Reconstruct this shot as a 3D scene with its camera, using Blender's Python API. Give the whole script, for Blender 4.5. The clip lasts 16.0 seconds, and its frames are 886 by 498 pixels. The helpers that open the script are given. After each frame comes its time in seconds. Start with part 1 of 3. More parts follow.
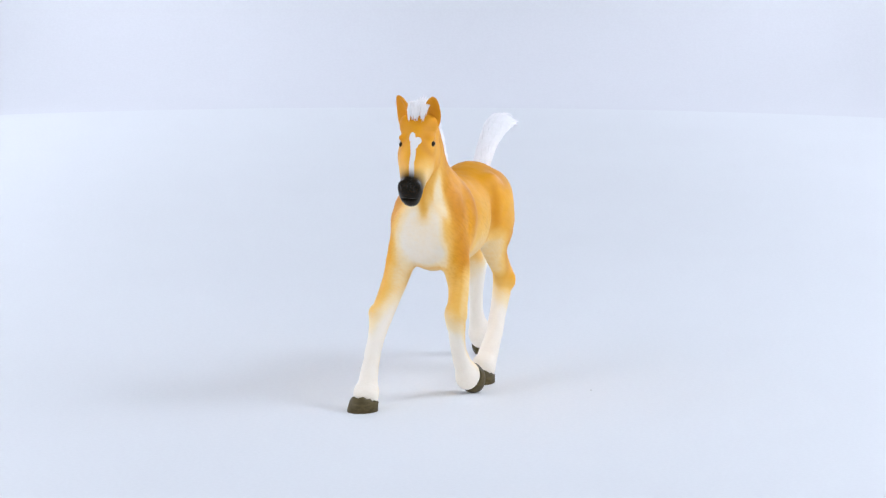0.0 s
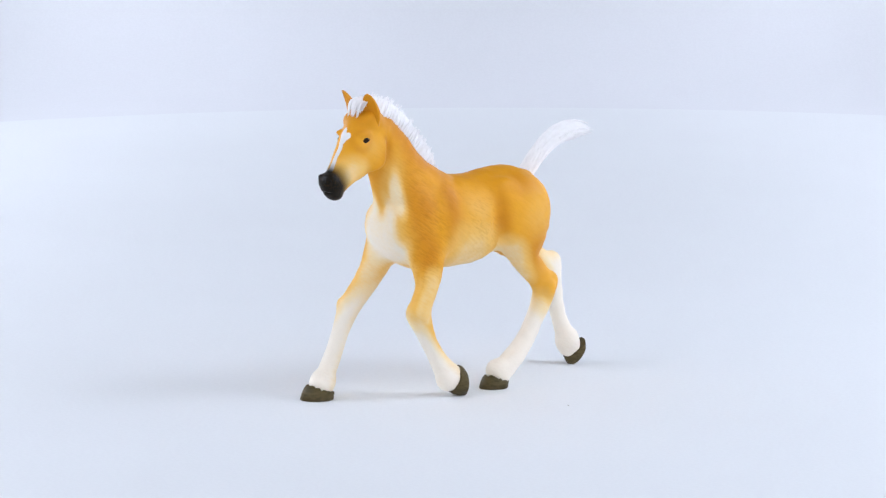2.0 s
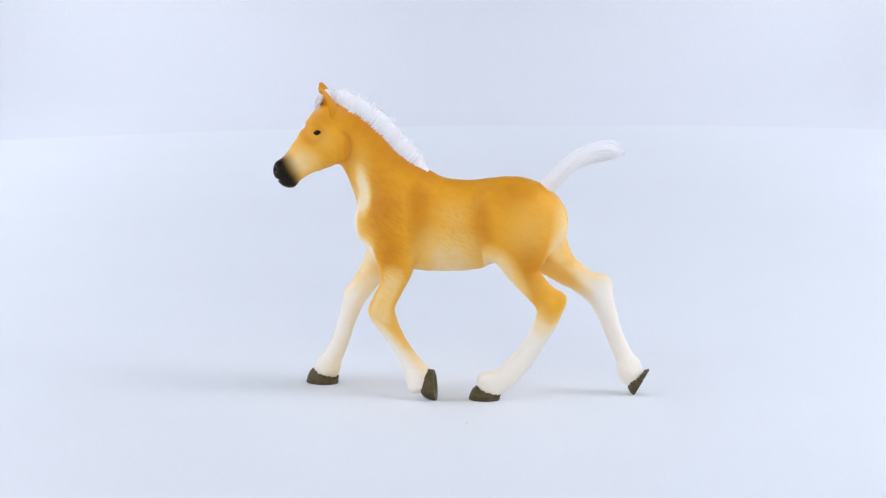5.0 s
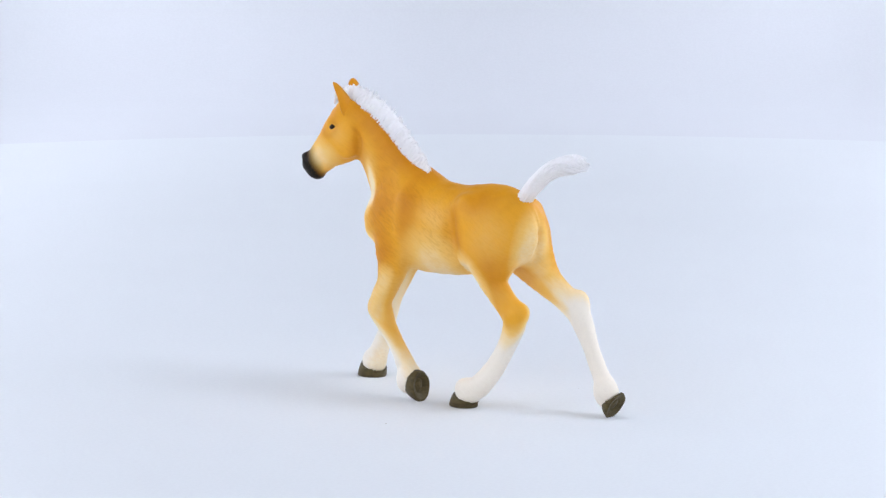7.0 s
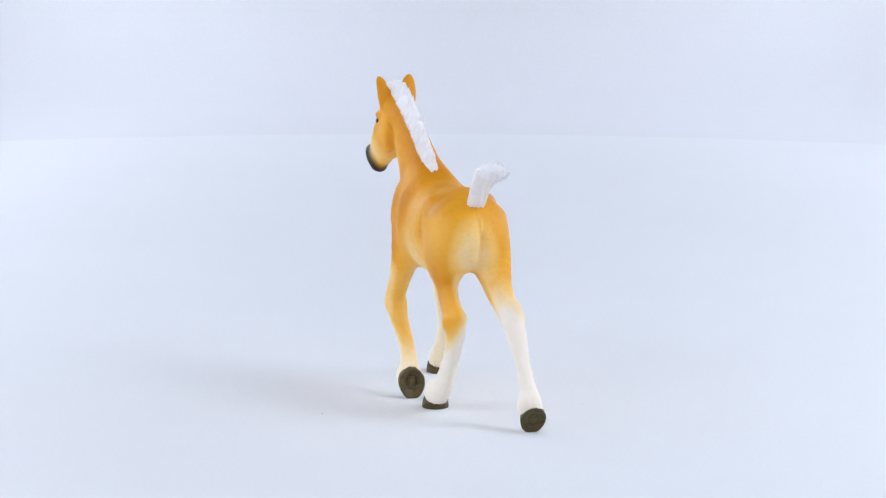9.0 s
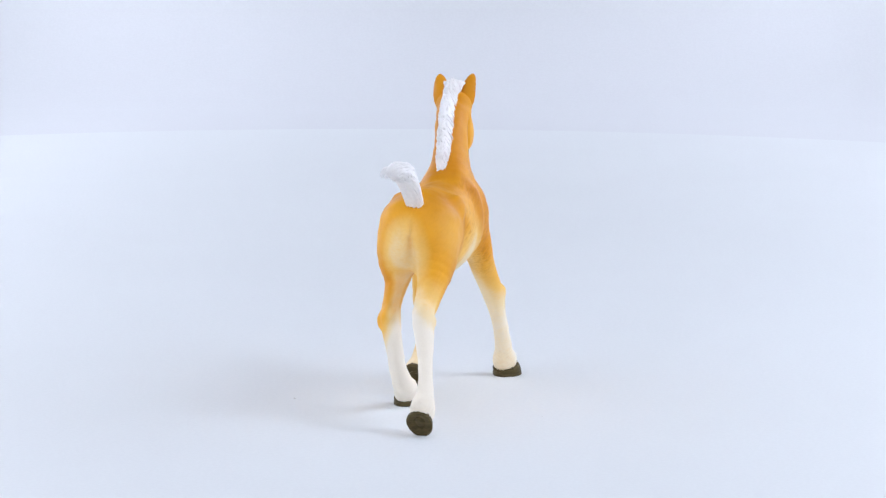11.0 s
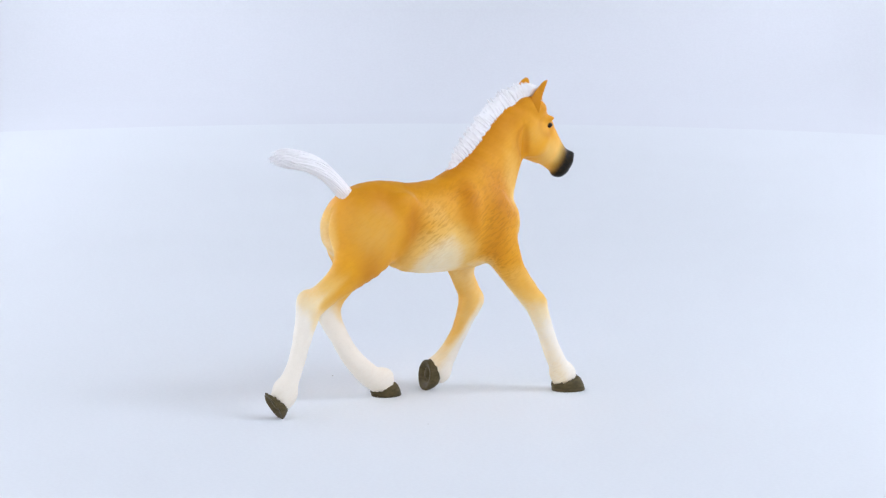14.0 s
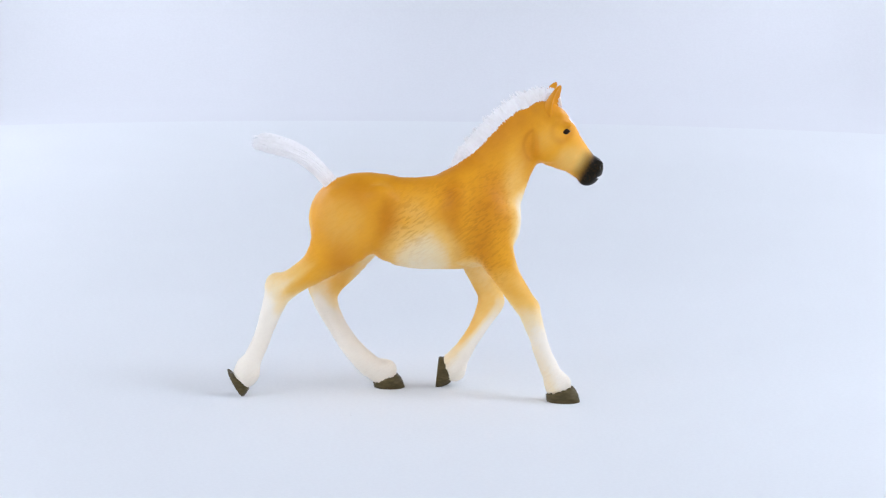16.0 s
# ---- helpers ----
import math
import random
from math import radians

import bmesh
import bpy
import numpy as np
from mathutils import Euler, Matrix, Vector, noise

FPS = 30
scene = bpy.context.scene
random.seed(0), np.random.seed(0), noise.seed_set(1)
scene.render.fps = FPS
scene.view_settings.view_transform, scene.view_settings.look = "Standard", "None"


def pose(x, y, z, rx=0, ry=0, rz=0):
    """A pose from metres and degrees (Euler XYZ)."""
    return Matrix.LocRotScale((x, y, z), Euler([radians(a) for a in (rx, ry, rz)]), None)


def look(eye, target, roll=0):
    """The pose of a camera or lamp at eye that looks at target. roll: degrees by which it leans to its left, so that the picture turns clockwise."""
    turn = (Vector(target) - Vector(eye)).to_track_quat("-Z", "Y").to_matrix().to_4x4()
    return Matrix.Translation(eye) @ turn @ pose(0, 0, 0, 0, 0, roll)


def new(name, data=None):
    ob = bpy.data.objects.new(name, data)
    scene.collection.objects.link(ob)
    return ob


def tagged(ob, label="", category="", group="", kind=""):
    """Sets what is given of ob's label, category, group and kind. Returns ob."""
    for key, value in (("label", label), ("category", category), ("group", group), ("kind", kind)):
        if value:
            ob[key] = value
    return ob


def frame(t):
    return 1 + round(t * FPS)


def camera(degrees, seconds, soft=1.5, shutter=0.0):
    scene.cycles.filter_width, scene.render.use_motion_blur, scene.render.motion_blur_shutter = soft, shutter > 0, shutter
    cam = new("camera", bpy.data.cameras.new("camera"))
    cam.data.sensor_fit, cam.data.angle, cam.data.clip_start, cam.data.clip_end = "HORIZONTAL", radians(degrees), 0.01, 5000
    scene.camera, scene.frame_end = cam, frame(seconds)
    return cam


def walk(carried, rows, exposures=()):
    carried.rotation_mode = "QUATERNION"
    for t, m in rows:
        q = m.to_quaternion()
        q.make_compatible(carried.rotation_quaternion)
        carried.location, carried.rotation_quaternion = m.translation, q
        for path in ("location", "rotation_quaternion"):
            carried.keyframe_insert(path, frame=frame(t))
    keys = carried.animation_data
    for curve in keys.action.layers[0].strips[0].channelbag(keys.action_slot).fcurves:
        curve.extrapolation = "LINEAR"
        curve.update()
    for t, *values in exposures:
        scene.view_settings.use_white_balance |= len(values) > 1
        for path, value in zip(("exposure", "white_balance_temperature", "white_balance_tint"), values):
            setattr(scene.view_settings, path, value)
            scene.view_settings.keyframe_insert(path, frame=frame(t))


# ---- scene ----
# The camera stands still on its tripod, a long lens one metre from the turntable.
EYE_HEIGHT = 0.2055
cam = camera(12.43, 16.0, soft=1.3)
STAND = pose(0, -1.0316, EYE_HEIGHT) @ pose(0, 0, 0, 0, 0, -0.025) @ pose(0, 0, 0, 90 - 9.195) @ pose(0, 0, 0, 0, 0, 0.029)
walk(cam, [(0.0, STAND), (16.0, STAND)])


# ---- light ----
world = bpy.data.worlds.new("studio_air")
scene.world = world
world.use_nodes = True
world.node_tree.nodes["Background"].inputs["Color"].default_value = (0.80, 0.87, 1.0, 1)
world.node_tree.nodes["Background"].inputs["Strength"].default_value = 0.3


def softbox_or_fill(eye, target, width, height, power, colour):
    lamp = bpy.data.lights.new("softbox_or_fill_light", "AREA")
    lamp.shape, lamp.size, lamp.size_y = "RECTANGLE", width, height
    lamp.energy, lamp.color = power, colour
    ob = new("softbox_or_fill_light", lamp)
    ob.matrix_world = look(eye, target)
    return ob


COOL = (0.80, 0.852, 1.0)
# two unseen strips, added only to brighten card and backdrop towards both sides
softbox_or_fill((0.30, 0.28, 0.17), (0.0, 0.23, 0.0), 1.35, 0.10, 2.05, COOL)
softbox_or_fill((-0.30, 0.20, 0.17), (0.0, 0.15, 0.0), 1.45, 0.10, 2.38, COOL)
softbox_or_fill((0.30, -0.10, 0.36), (0.0, 0.0, 0.02), 0.18, 0.18, 0.96, (0.76, 0.84, 1.0))
softbox_or_fill((-0.30, -0.30, 0.33), (0.0, 0.0, 0.02), 0.18, 0.18, 0.56, COOL)
softbox_or_fill((0.0, -0.10, 1.25), (0.0, 0.1, 0.0), 1.1, 1.1, 1.7, (0.82, 0.87, 1.0))
# warm fill from behind the camera, added to lift the foal above the card
softbox_or_fill((0.10, -1.35, 0.60), (0.0, 0.0, 0.03), 0.8, 0.5, 4.3, (1.0, 0.955, 0.92))
scene.view_settings.exposure = -0.29


# ---- materials ----
def material(name, rough=0.5, spec=0.5):
    m = bpy.data.materials.new(name)
    m.use_nodes = True
    shader = m.node_tree.nodes["Principled BSDF"]
    shader.inputs["Roughness"].default_value = rough
    shader.inputs["Specular IOR Level"].default_value = spec
    return m, m.node_tree, shader


def node(tree, kind, **settings):
    n = tree.nodes.new(kind)
    for key, value in settings.items():
        n.inputs[key].default_value = value
    return n


def noise_node(tree, scale, detail=4.0, rough=0.6, stretch=(1, 1, 1), turned=(0, 0, 0)):
    place = tree.nodes.new("ShaderNodeTexCoord")
    mapping = node(tree, "ShaderNodeMapping", Scale=tuple(1 / k for k in stretch), Rotation=turned)
    mapping.vector_type = "TEXTURE"
    n = node(tree, "ShaderNodeTexNoise", Scale=scale, Detail=detail, Roughness=rough)
    tree.links.new(place.outputs["Object"], mapping.inputs["Vector"])
    tree.links.new(mapping.outputs["Vector"], n.inputs["Vector"])
    return n.outputs["Fac"]


def ramp(tree, value, low, high, a, b):
    n = tree.nodes.new("ShaderNodeValToRGB")
    n.color_ramp.elements[0].position, n.color_ramp.elements[0].color = low, (*a, 1)
    n.color_ramp.elements[1].position, n.color_ramp.elements[1].color = high, (*b, 1)
    n.color_ramp.interpolation = "EASE"
    tree.links.new(value, n.inputs["Fac"])
    return n.outputs["Color"]


def mix(tree, fac, a, b, mode="MIX"):
    n = tree.nodes.new("ShaderNodeMix")
    n.data_type, n.blend_type = "RGBA", mode
    for socket, value in ((n.inputs["Factor"], fac), (n.inputs[6], a), (n.inputs[7], b)):
        if isinstance(value, (int, float)):
            socket.default_value = value
        elif isinstance(value, tuple):
            socket.default_value = (*value, 1)
        else:
            tree.links.new(value, socket)
    return n.outputs[2]


def maths(tree, op, a, b, clamp=False):
    n = tree.nodes.new("ShaderNodeMath")
    n.operation, n.use_clamp = op, clamp
    for socket, value in zip(n.inputs, (a, b)):
        if isinstance(value, (int, float)):
            socket.default_value = value
        else:
            tree.links.new(value, socket)
    return n.outputs[0]


def bump(tree, shader, height, strength, distance):
    n = node(tree, "ShaderNodeBump", Strength=strength, Distance=distance)
    tree.links.new(height, n.inputs["Height"])
    tree.links.new(n.outputs["Normal"], shader.inputs["Normal"])


def paper_material(name, colour, rough=0.75, scale=900.0):
    m, tree, shader = material(name, rough, 0.3)
    broad = noise_node(tree, 9.0, 3.0)
    fine = noise_node(tree, scale, 3.0)
    tint = ramp(tree, broad, 0.3, 0.7, tuple(c * 0.985 for c in colour), colour)
    tree.links.new(mix(tree, 0.05, tint, ramp(tree, fine, 0.35, 0.65, (0.55, 0.55, 0.55), (1, 1, 1)), "MULTIPLY"), shader.inputs["Base Color"])
    bump(tree, shader, fine, 0.08, 0.0002)
    return m


def attribute(tree, name):
    n = tree.nodes.new("ShaderNodeAttribute")
    n.attribute_name = name
    return n.outputs["Fac"]


def coat_material():
    """Airbrushed ochre paint over cream plastic, some shade painted in, with engraved hair, a black muzzle and a white
    blaze.
    """
    m, tree, shader = material("painted_coat", 0.52, 0.28)
    blotch = noise_node(tree, 110.0, 3.0)
    grain = noise_node(tree, 2200.0, 3.0)
    hair = noise_node(tree, 2100.0, 2.0, 0.5, (0.55, 1.0, 0.20), (0.98, 0, 0))
    groove = ramp(tree, hair, 0.40, 0.51, (1, 1, 1), (0, 0, 0))
    fur = attribute(tree, "fur")
    deep = maths(tree, "ADD", attribute(tree, "deep"), maths(tree, "MULTIPLY", maths(tree, "SUBTRACT", blotch, 0.5), 0.95), True)
    ochre = mix(tree, deep, OCHRE, OCHRE_DEEP)
    wander = maths(tree, "SUBTRACT", grain, 0.5)
    streaks = maths(tree, "MULTIPLY", maths(tree, "SUBTRACT", hair, 0.5), 0.2)
    cloud = maths(tree, "MULTIPLY", maths(tree, "SUBTRACT", blotch, 0.5), 0.75)
    worn = maths(tree, "ADD", maths(tree, "ADD", streaks, cloud), maths(tree, "MULTIPLY", wander, 0.2))
    whole = attribute(tree, "pale")
    edge = maths(tree, "MULTIPLY", maths(tree, "MULTIPLY", whole, maths(tree, "SUBTRACT", 1.12, whole)), 1.7)
    pale = maths(tree, "ADD", whole, maths(tree, "MULTIPLY", worn, edge), True)
    gold = mix(tree, ramp(tree, pale, 0.0, 0.5, (0, 0, 0), (1, 1, 1)), ochre, GOLD)
    colour = mix(tree, ramp(tree, pale, 0.38, 0.80, (0, 0, 0), (1, 1, 1)), gold, CREAM)
    colour = mix(tree, ramp(tree, pale, 0.74, 1.0, (0, 0, 0), (1, 1, 1)), colour, CREAM_LEG)
    thinned = maths(tree, "MULTIPLY", fur, maths(tree, "SUBTRACT", 0.58, maths(tree, "MULTIPLY", pale, 0.5)))
    colour = mix(tree, maths(tree, "MULTIPLY", groove, thinned), colour, mix(tree, 0.72, colour, (0.46, 0.155, 0.002)))
    mark = maths(tree, "ADD", attribute(tree, "blaze"), maths(tree, "MULTIPLY", wander, 0.16))
    colour = mix(tree, ramp(tree, mark, 0.47, 0.53, (0, 0, 0), (1, 1, 1)), colour, (0.82, 0.81, 0.79))
    dark = maths(tree, "ADD", attribute(tree, "muzzle"), maths(tree, "MULTIPLY", wander, 0.15), True)
    colour = mix(tree, dark, colour, (0.0065, 0.0048, 0.002))
    tree.links.new(colour, shader.inputs["Base Color"])
    tree.links.new(ramp(tree, dark, 0.2, 0.9, (0.52, 0.52, 0.52), (0.36, 0.36, 0.36)), shader.inputs["Roughness"])
    tree.links.new(ramp(tree, dark, 0.2, 0.9, (0.28, 0.28, 0.28), (0.16, 0.16, 0.16)), shader.inputs["Specular IOR Level"])
    furrow = maths(tree, "MULTIPLY", hair, maths(tree, "ADD", maths(tree, "MULTIPLY", fur, 1.0), 0.10))
    bump(tree, shader, maths(tree, "ADD", furrow, maths(tree, "MULTIPLY", grain, 0.08)), 0.8, 0.00026)
    return m


def hair_material():
    m, tree, shader = material("painted_white_hair", 0.55, 0.3)
    streak = noise_node(tree, 700.0, 3.0)
    tree.links.new(ramp(tree, streak, 0.3, 0.62, (0.93, 0.92, 0.92), (0.97, 0.96, 0.965)), shader.inputs["Base Color"])
    bump(tree, shader, streak, 0.2, 0.0002)
    return m


def hoof_material():
    m, tree, shader = material("dark_hoof_paint", 0.5, 0.25)
    n = noise_node(tree, 500.0, 4.0, 0.6, (1, 1, 2.5))
    tree.links.new(ramp(tree, n, 0.3, 0.7, (0.066, 0.049, 0.017), (0.112, 0.084, 0.034)), shader.inputs["Base Color"])
    bump(tree, shader, n, 0.4, 0.0002)
    return m


OCHRE, OCHRE_DEEP = (0.87, 0.395, 0.014), (0.64, 0.232, 0.0015)
GOLD, CREAM, CREAM_LEG = (0.92, 0.56, 0.14), (0.95, 0.76, 0.45), (0.95, 0.872, 0.745)
PAPER = paper_material("white_card", (0.79, 0.812, 0.825))
SWEEP = paper_material("white_paper_backdrop", (0.763, 0.774, 0.798))
PLASTER = paper_material("white_wall_paint", (0.80, 0.80, 0.80), 0.85, 200.0)
COAT, HAIR, HOOF = coat_material(), hair_material(), hoof_material()
EYE = material("dark_eye_paint", 0.32, 0.12)
EYE[2].inputs["Base Color"].default_value = (0.018, 0.009, 0.005, 1)
EYE = EYE[0]
DUST = paper_material("grey_dust", (0.58, 0.56, 0.53), 0.9, 3000.0)


# ---- building helpers ----
def mesh_object(name, bm, mat, parent=None, label="", smooth=True):
    data = bpy.data.meshes.new(name)
    bmesh.ops.recalc_face_normals(bm, faces=bm.faces)
    bm.to_mesh(data)
    bm.free()
    data.materials.append(mat)
    data.polygons.foreach_set("use_smooth", [smooth] * len(data.polygons))
    ob = new(name, data)
    ob.parent = parent
    return tagged(ob, label)


part = mesh_object


def rings(bm, loops, cap=True):
    """Skin closed loops of equally many points into a tube."""
    made = [[bm.verts.new(p) for p in loop] for loop in loops]
    n = len(made[0])
    for a, b in zip(made, made[1:]):
        for i in range(n):
            bm.faces.new((a[i], a[(i + 1) % n], b[(i + 1) % n], b[i]))
    if cap:
        bm.faces.new(made[0])
        bm.faces.new(made[-1])
    return made


def plan(u, v, z):
    """Millimetres forward, to the foal's left and up, as a point of the foal's own space."""
    return Vector((v, -u, z)) / 1000


# ---- the studio ----
def box(bm, low, high):
    m = Matrix.Translation([(a + b) / 2 for a, b in zip(low, high)]) @ Matrix.Diagonal([b - a for a, b in zip(low, high)] + [1])
    bmesh.ops.create_cube(bm, size=1, matrix=m)


def build_room():
    slabs = {"floor": ((-1.6, -1.8, -0.80), (1.6, 0.87, -0.75)), "ceiling": ((-1.6, -1.8, 1.6), (1.6, 0.87, 1.65)),
             "wall_north": ((-1.6, 0.87, -0.80), (1.6, 0.92, 1.65)), "wall_south": ((-1.6, -1.85, -0.80), (1.6, -1.8, 1.65)),
             "wall_west": ((-1.65, -1.85, -0.80), (-1.6, 0.92, 1.65)), "wall_east": ((1.6, -1.85, -0.80), (1.65, 0.92, 1.65))}
    for name, (low, high) in slabs.items():
        bm = bmesh.new()
        box(bm, low, high)
        tagged(mesh_object(name, bm, PLASTER, smooth=False), "plain white painted studio " + name.split("_")[0], name.split("_")[0], kind="structure")


def build_sweep():
    """White paper that lies on the table under the turntable and curves up behind it."""
    profile = [(-1.0, -0.012), (0.30, -0.012), (0.68, -0.012)]
    for i in range(1, 13):
        a = radians(90 * i / 12)
        profile.append((0.68 + 0.16 * math.sin(a), -0.012 + 0.16 * (1 - math.cos(a))))
    profile.append((0.85, 1.0))
    bm = bmesh.new()
    rows = []
    for side in (0.0, -0.002):
        rows.append([[bm.verts.new((x, y - side * 0.7, z + side)) for x in np.linspace(-0.9, 0.9, 7)] for y, z in profile])
    for grid in rows:
        for a, b in zip(grid, grid[1:]):
            for i in range(6):
                bm.faces.new((a[i], a[i + 1], b[i + 1], b[i]))
    mesh = mesh_object("backdrop", bm, SWEEP)
    tagged(mesh, "seamless white paper backdrop curving up behind the turntable", "backdrop", kind="structure")


def build_table():
    table = new("table")
    tagged(table, "plain white studio table covered by the paper backdrop", "table", kind="structure")
    bm = bmesh.new()
    box(bm, (-0.92, -1.0, -0.044), (0.92, 0.86, -0.0155))
    part("tabletop", bm, PLASTER, table, smooth=False)
    for x in (-0.85, 0.80):
        for y in (-0.95, 0.78):
            bm = bmesh.new()
            box(bm, (x, y, -0.75), (x + 0.05, y + 0.05, -0.044))
            part("leg", bm, PLASTER, table, smooth=False)


# the rough-cut card: degrees round it, millimetres from the axis to its edge
EDGE = ((2, 544), (110, 582), (142, 581), (173, 548), (210, 516), (255, 514), (289, 530), (323, 542))


def edge_radius(a):
    """Metres from the axis to the card's edge at the angle a, eased from mark to mark."""
    marks = [(d - 360, r) for d, r in EDGE[-2:]] + list(EDGE) + [(d + 360, r) for d, r in EDGE[:2]]
    d = math.degrees(a) % 360
    for i in range(1, len(marks) - 2):
        (d0, r0), (d1, r1), (d2, r2), (d3, r3) = marks[i - 1:i + 3]
        if d1 <= d < d2:
            w, m1, m2 = (d - d1) / (d2 - d1), (r2 - r0) / (d2 - d0) * (d2 - d1), (r3 - r1) / (d3 - d1) * (d2 - d1)
            return (r1 + m1 * w + (3 * (r2 - r1) - 2 * m1 - m2) * w * w + (m1 + m2 - 2 * (r2 - r1)) * w ** 3) / 1000


def build_turntable():
    """A large white card, cut by hand a little off round."""
    bm = bmesh.new()
    loops = []
    for inset, z in ((0.002, -0.0050), (0.0, -0.0042), (0.0, -0.0006), (0.0006, 0.0), (0.30, 0.0), (0.45, 0.0)):
        loops.append([((edge_radius(a) - inset) * math.cos(a), (edge_radius(a) - inset) * math.sin(a), z) for a in np.arange(180) * math.pi / 90])
    rings(bm, loops)
    disc = mesh_object("turntable", bm, PAPER, smooth=False)
    bm = bmesh.new()
    rings(bm, [[(r * math.cos(math.pi * i / 24), r * math.sin(math.pi * i / 24), z) for i in range(48)] for r, z in ((0.10, -0.0118), (0.10, -0.0055), (0.09, -0.0045))])
    part("hub", bm, PLASTER, disc, "low bearing under the card", smooth=False)
    for u, v, size in ((-12.6, 36.0, 0.2), (-20.5, -31.0, 0.13)):
        bm = bmesh.new()
        bmesh.ops.create_icosphere(bm, subdivisions=1, radius=size / 1000)
        bmesh.ops.scale(bm, vec=(1.6, 1.0, 0.5), verts=bm.verts)
        bmesh.ops.translate(bm, verts=bm.verts, vec=plan(u, v, size * 0.3))
        part("speck", bm, DUST, disc, "tiny grey speck of dust")
    return tagged(disc, "large white card turntable slowly turning under the foal", "turntable")


# ---- the foal: a smooth blend of tapered limbs ----
CELL = 0.4
LOW, HIGH = np.array((-57.0, -17.0, -1.0)), np.array((47.0, 17.0, 81.0))
SIZE = np.ceil((HIGH - LOW) / CELL).astype(int)
AXES = [LOW[i] + CELL * np.arange(SIZE[i]) for i in range(3)]
ACROSS = (0.0, 1.0, 0.0)


def spline(rows, steps=4):
    rows = np.array(rows, float)
    ends = np.vstack([2 * rows[0] - rows[1], rows, 2 * rows[-1] - rows[-2]])
    out = []
    for i in range(1, len(ends) - 2):
        a, b, c, d = ends[i - 1:i + 3]
        for s in np.arange(steps) / steps:
            out.append(0.5 * (2 * b + (c - a) * s + (2 * a - 5 * b + 4 * c - d) * s * s + (3 * b - a - 3 * c + d) * s ** 3))
    return np.array(out + [rows[-1]])


def limb(stations, across=ACROSS, steps=4):
    """Distance field of a chain of stations: forward, left, up, half width across, half depth."""
    field = np.full(SIZE, 6.0, np.float32)
    line = spline(stations, steps)
    line[:, 3:] = np.maximum(line[:, 3:], 0.3)
    for a, b in zip(line, line[1:]):
        reach = max(a[3], a[4], b[3], b[4]) + 4
        low = np.maximum(((np.minimum(a[:3], b[:3]) - reach - LOW) / CELL).astype(int), 0)
        high = np.minimum(((np.maximum(a[:3], b[:3]) + reach - LOW) / CELL).astype(int) + 1, SIZE)
        if (high <= low).any():
            continue
        cut = tuple(slice(l, h) for l, h in zip(low, high))
        q = np.stack(np.meshgrid(*[AXES[i][cut[i]] for i in range(3)], indexing="ij"), -1) - a[:3]
        way = b[:3] - a[:3]
        s = np.clip(q @ way / (way @ way), 0, 1)
        q = q - s[..., None] * way
        axis = way / np.linalg.norm(way)
        side = np.array(across, float)
        side = side - axis * (side @ axis)
        side /= np.linalg.norm(side)
        other = np.cross(axis, side)
        wide, deep = a[3] + s * (b[3] - a[3]), a[4] + s * (b[4] - a[4])
        x, y, e = q @ side, q @ other, q @ axis
        cap = np.minimum(wide, deep)
        k0 = np.sqrt((x / wide) ** 2 + (y / deep) ** 2 + (e / cap) ** 2) + 1e-6
        k1 = np.sqrt((x / wide ** 2) ** 2 + (y / deep ** 2) ** 2 + (e / cap ** 2) ** 2) + 1e-6
        field[cut] = np.minimum(field[cut], k0 * (k0 - 1) / k1)
    return field


def blob(u, v, z, ru, rv, rz):
    x, y, h = np.meshgrid(AXES[0] - u, AXES[1] - v, AXES[2] - z, indexing="ij", sparse=True)
    k0 = np.sqrt((x / ru) ** 2 + (y / rv) ** 2 + (h / rz) ** 2) + 1e-6
    k1 = np.sqrt((x / ru ** 2) ** 2 + (y / rv ** 2) ** 2 + (h / rz ** 2) ** 2) + 1e-6
    return (k0 * (k0 - 1) / k1).astype(np.float32)


def join(a, b, k):
    h = np.maximum(k - np.abs(a - b), 0) / k
    return np.minimum(a, b) - h * h * k / 4


def carve(a, b, k):
    return -join(-a, b, k)


TORSO = [(16.2, 0.4, 44.0, 4.8, 5.6), (12.8, 0.5, 44.2, 7.0, 10.3), (8.0, 0.5, 44.8, 8.8, 12.2), (0.0, 0.4, 44.3, 9.6, 12.0),
         (-8.0, 0.3, 44.4, 9.8, 11.5), (-15.0, 0.3, 46.9, 9.2, 9.9), (-20.5, 0.4, 47.0, 9.0, 9.9), (-24.6, 0.6, 45.5, 8.6, 8.9), (-26.9, 0.6, 44.2, 6.2, 6.0)]
NECK = [(10.0, 0.6, 50.5, 7.2, 10.3), (13.9, 1.2, 55.5, 5.4, 9.0), (16.9, 1.8, 60.1, 4.5, 7.7), (20.1, 2.5, 64.8, 4.1, 7.0), (24.0, 3.2, 69.1, 4.0, 6.2)]
HEAD = [(26.2, 3.4, 69.8, 4.3, 5.4), (29.2, 3.9, 65.9, 4.6, 6.8), (32.2, 4.5, 63.2, 4.3, 5.5), (34.9, 5.0, 61.0, 3.5, 4.4), (37.2, 5.3, 58.9, 3.0, 3.8), (39.1, 5.6, 57.6, 3.0, 3.7)]
HEAD_SIDE = (-0.24, 0.97, 0.0)
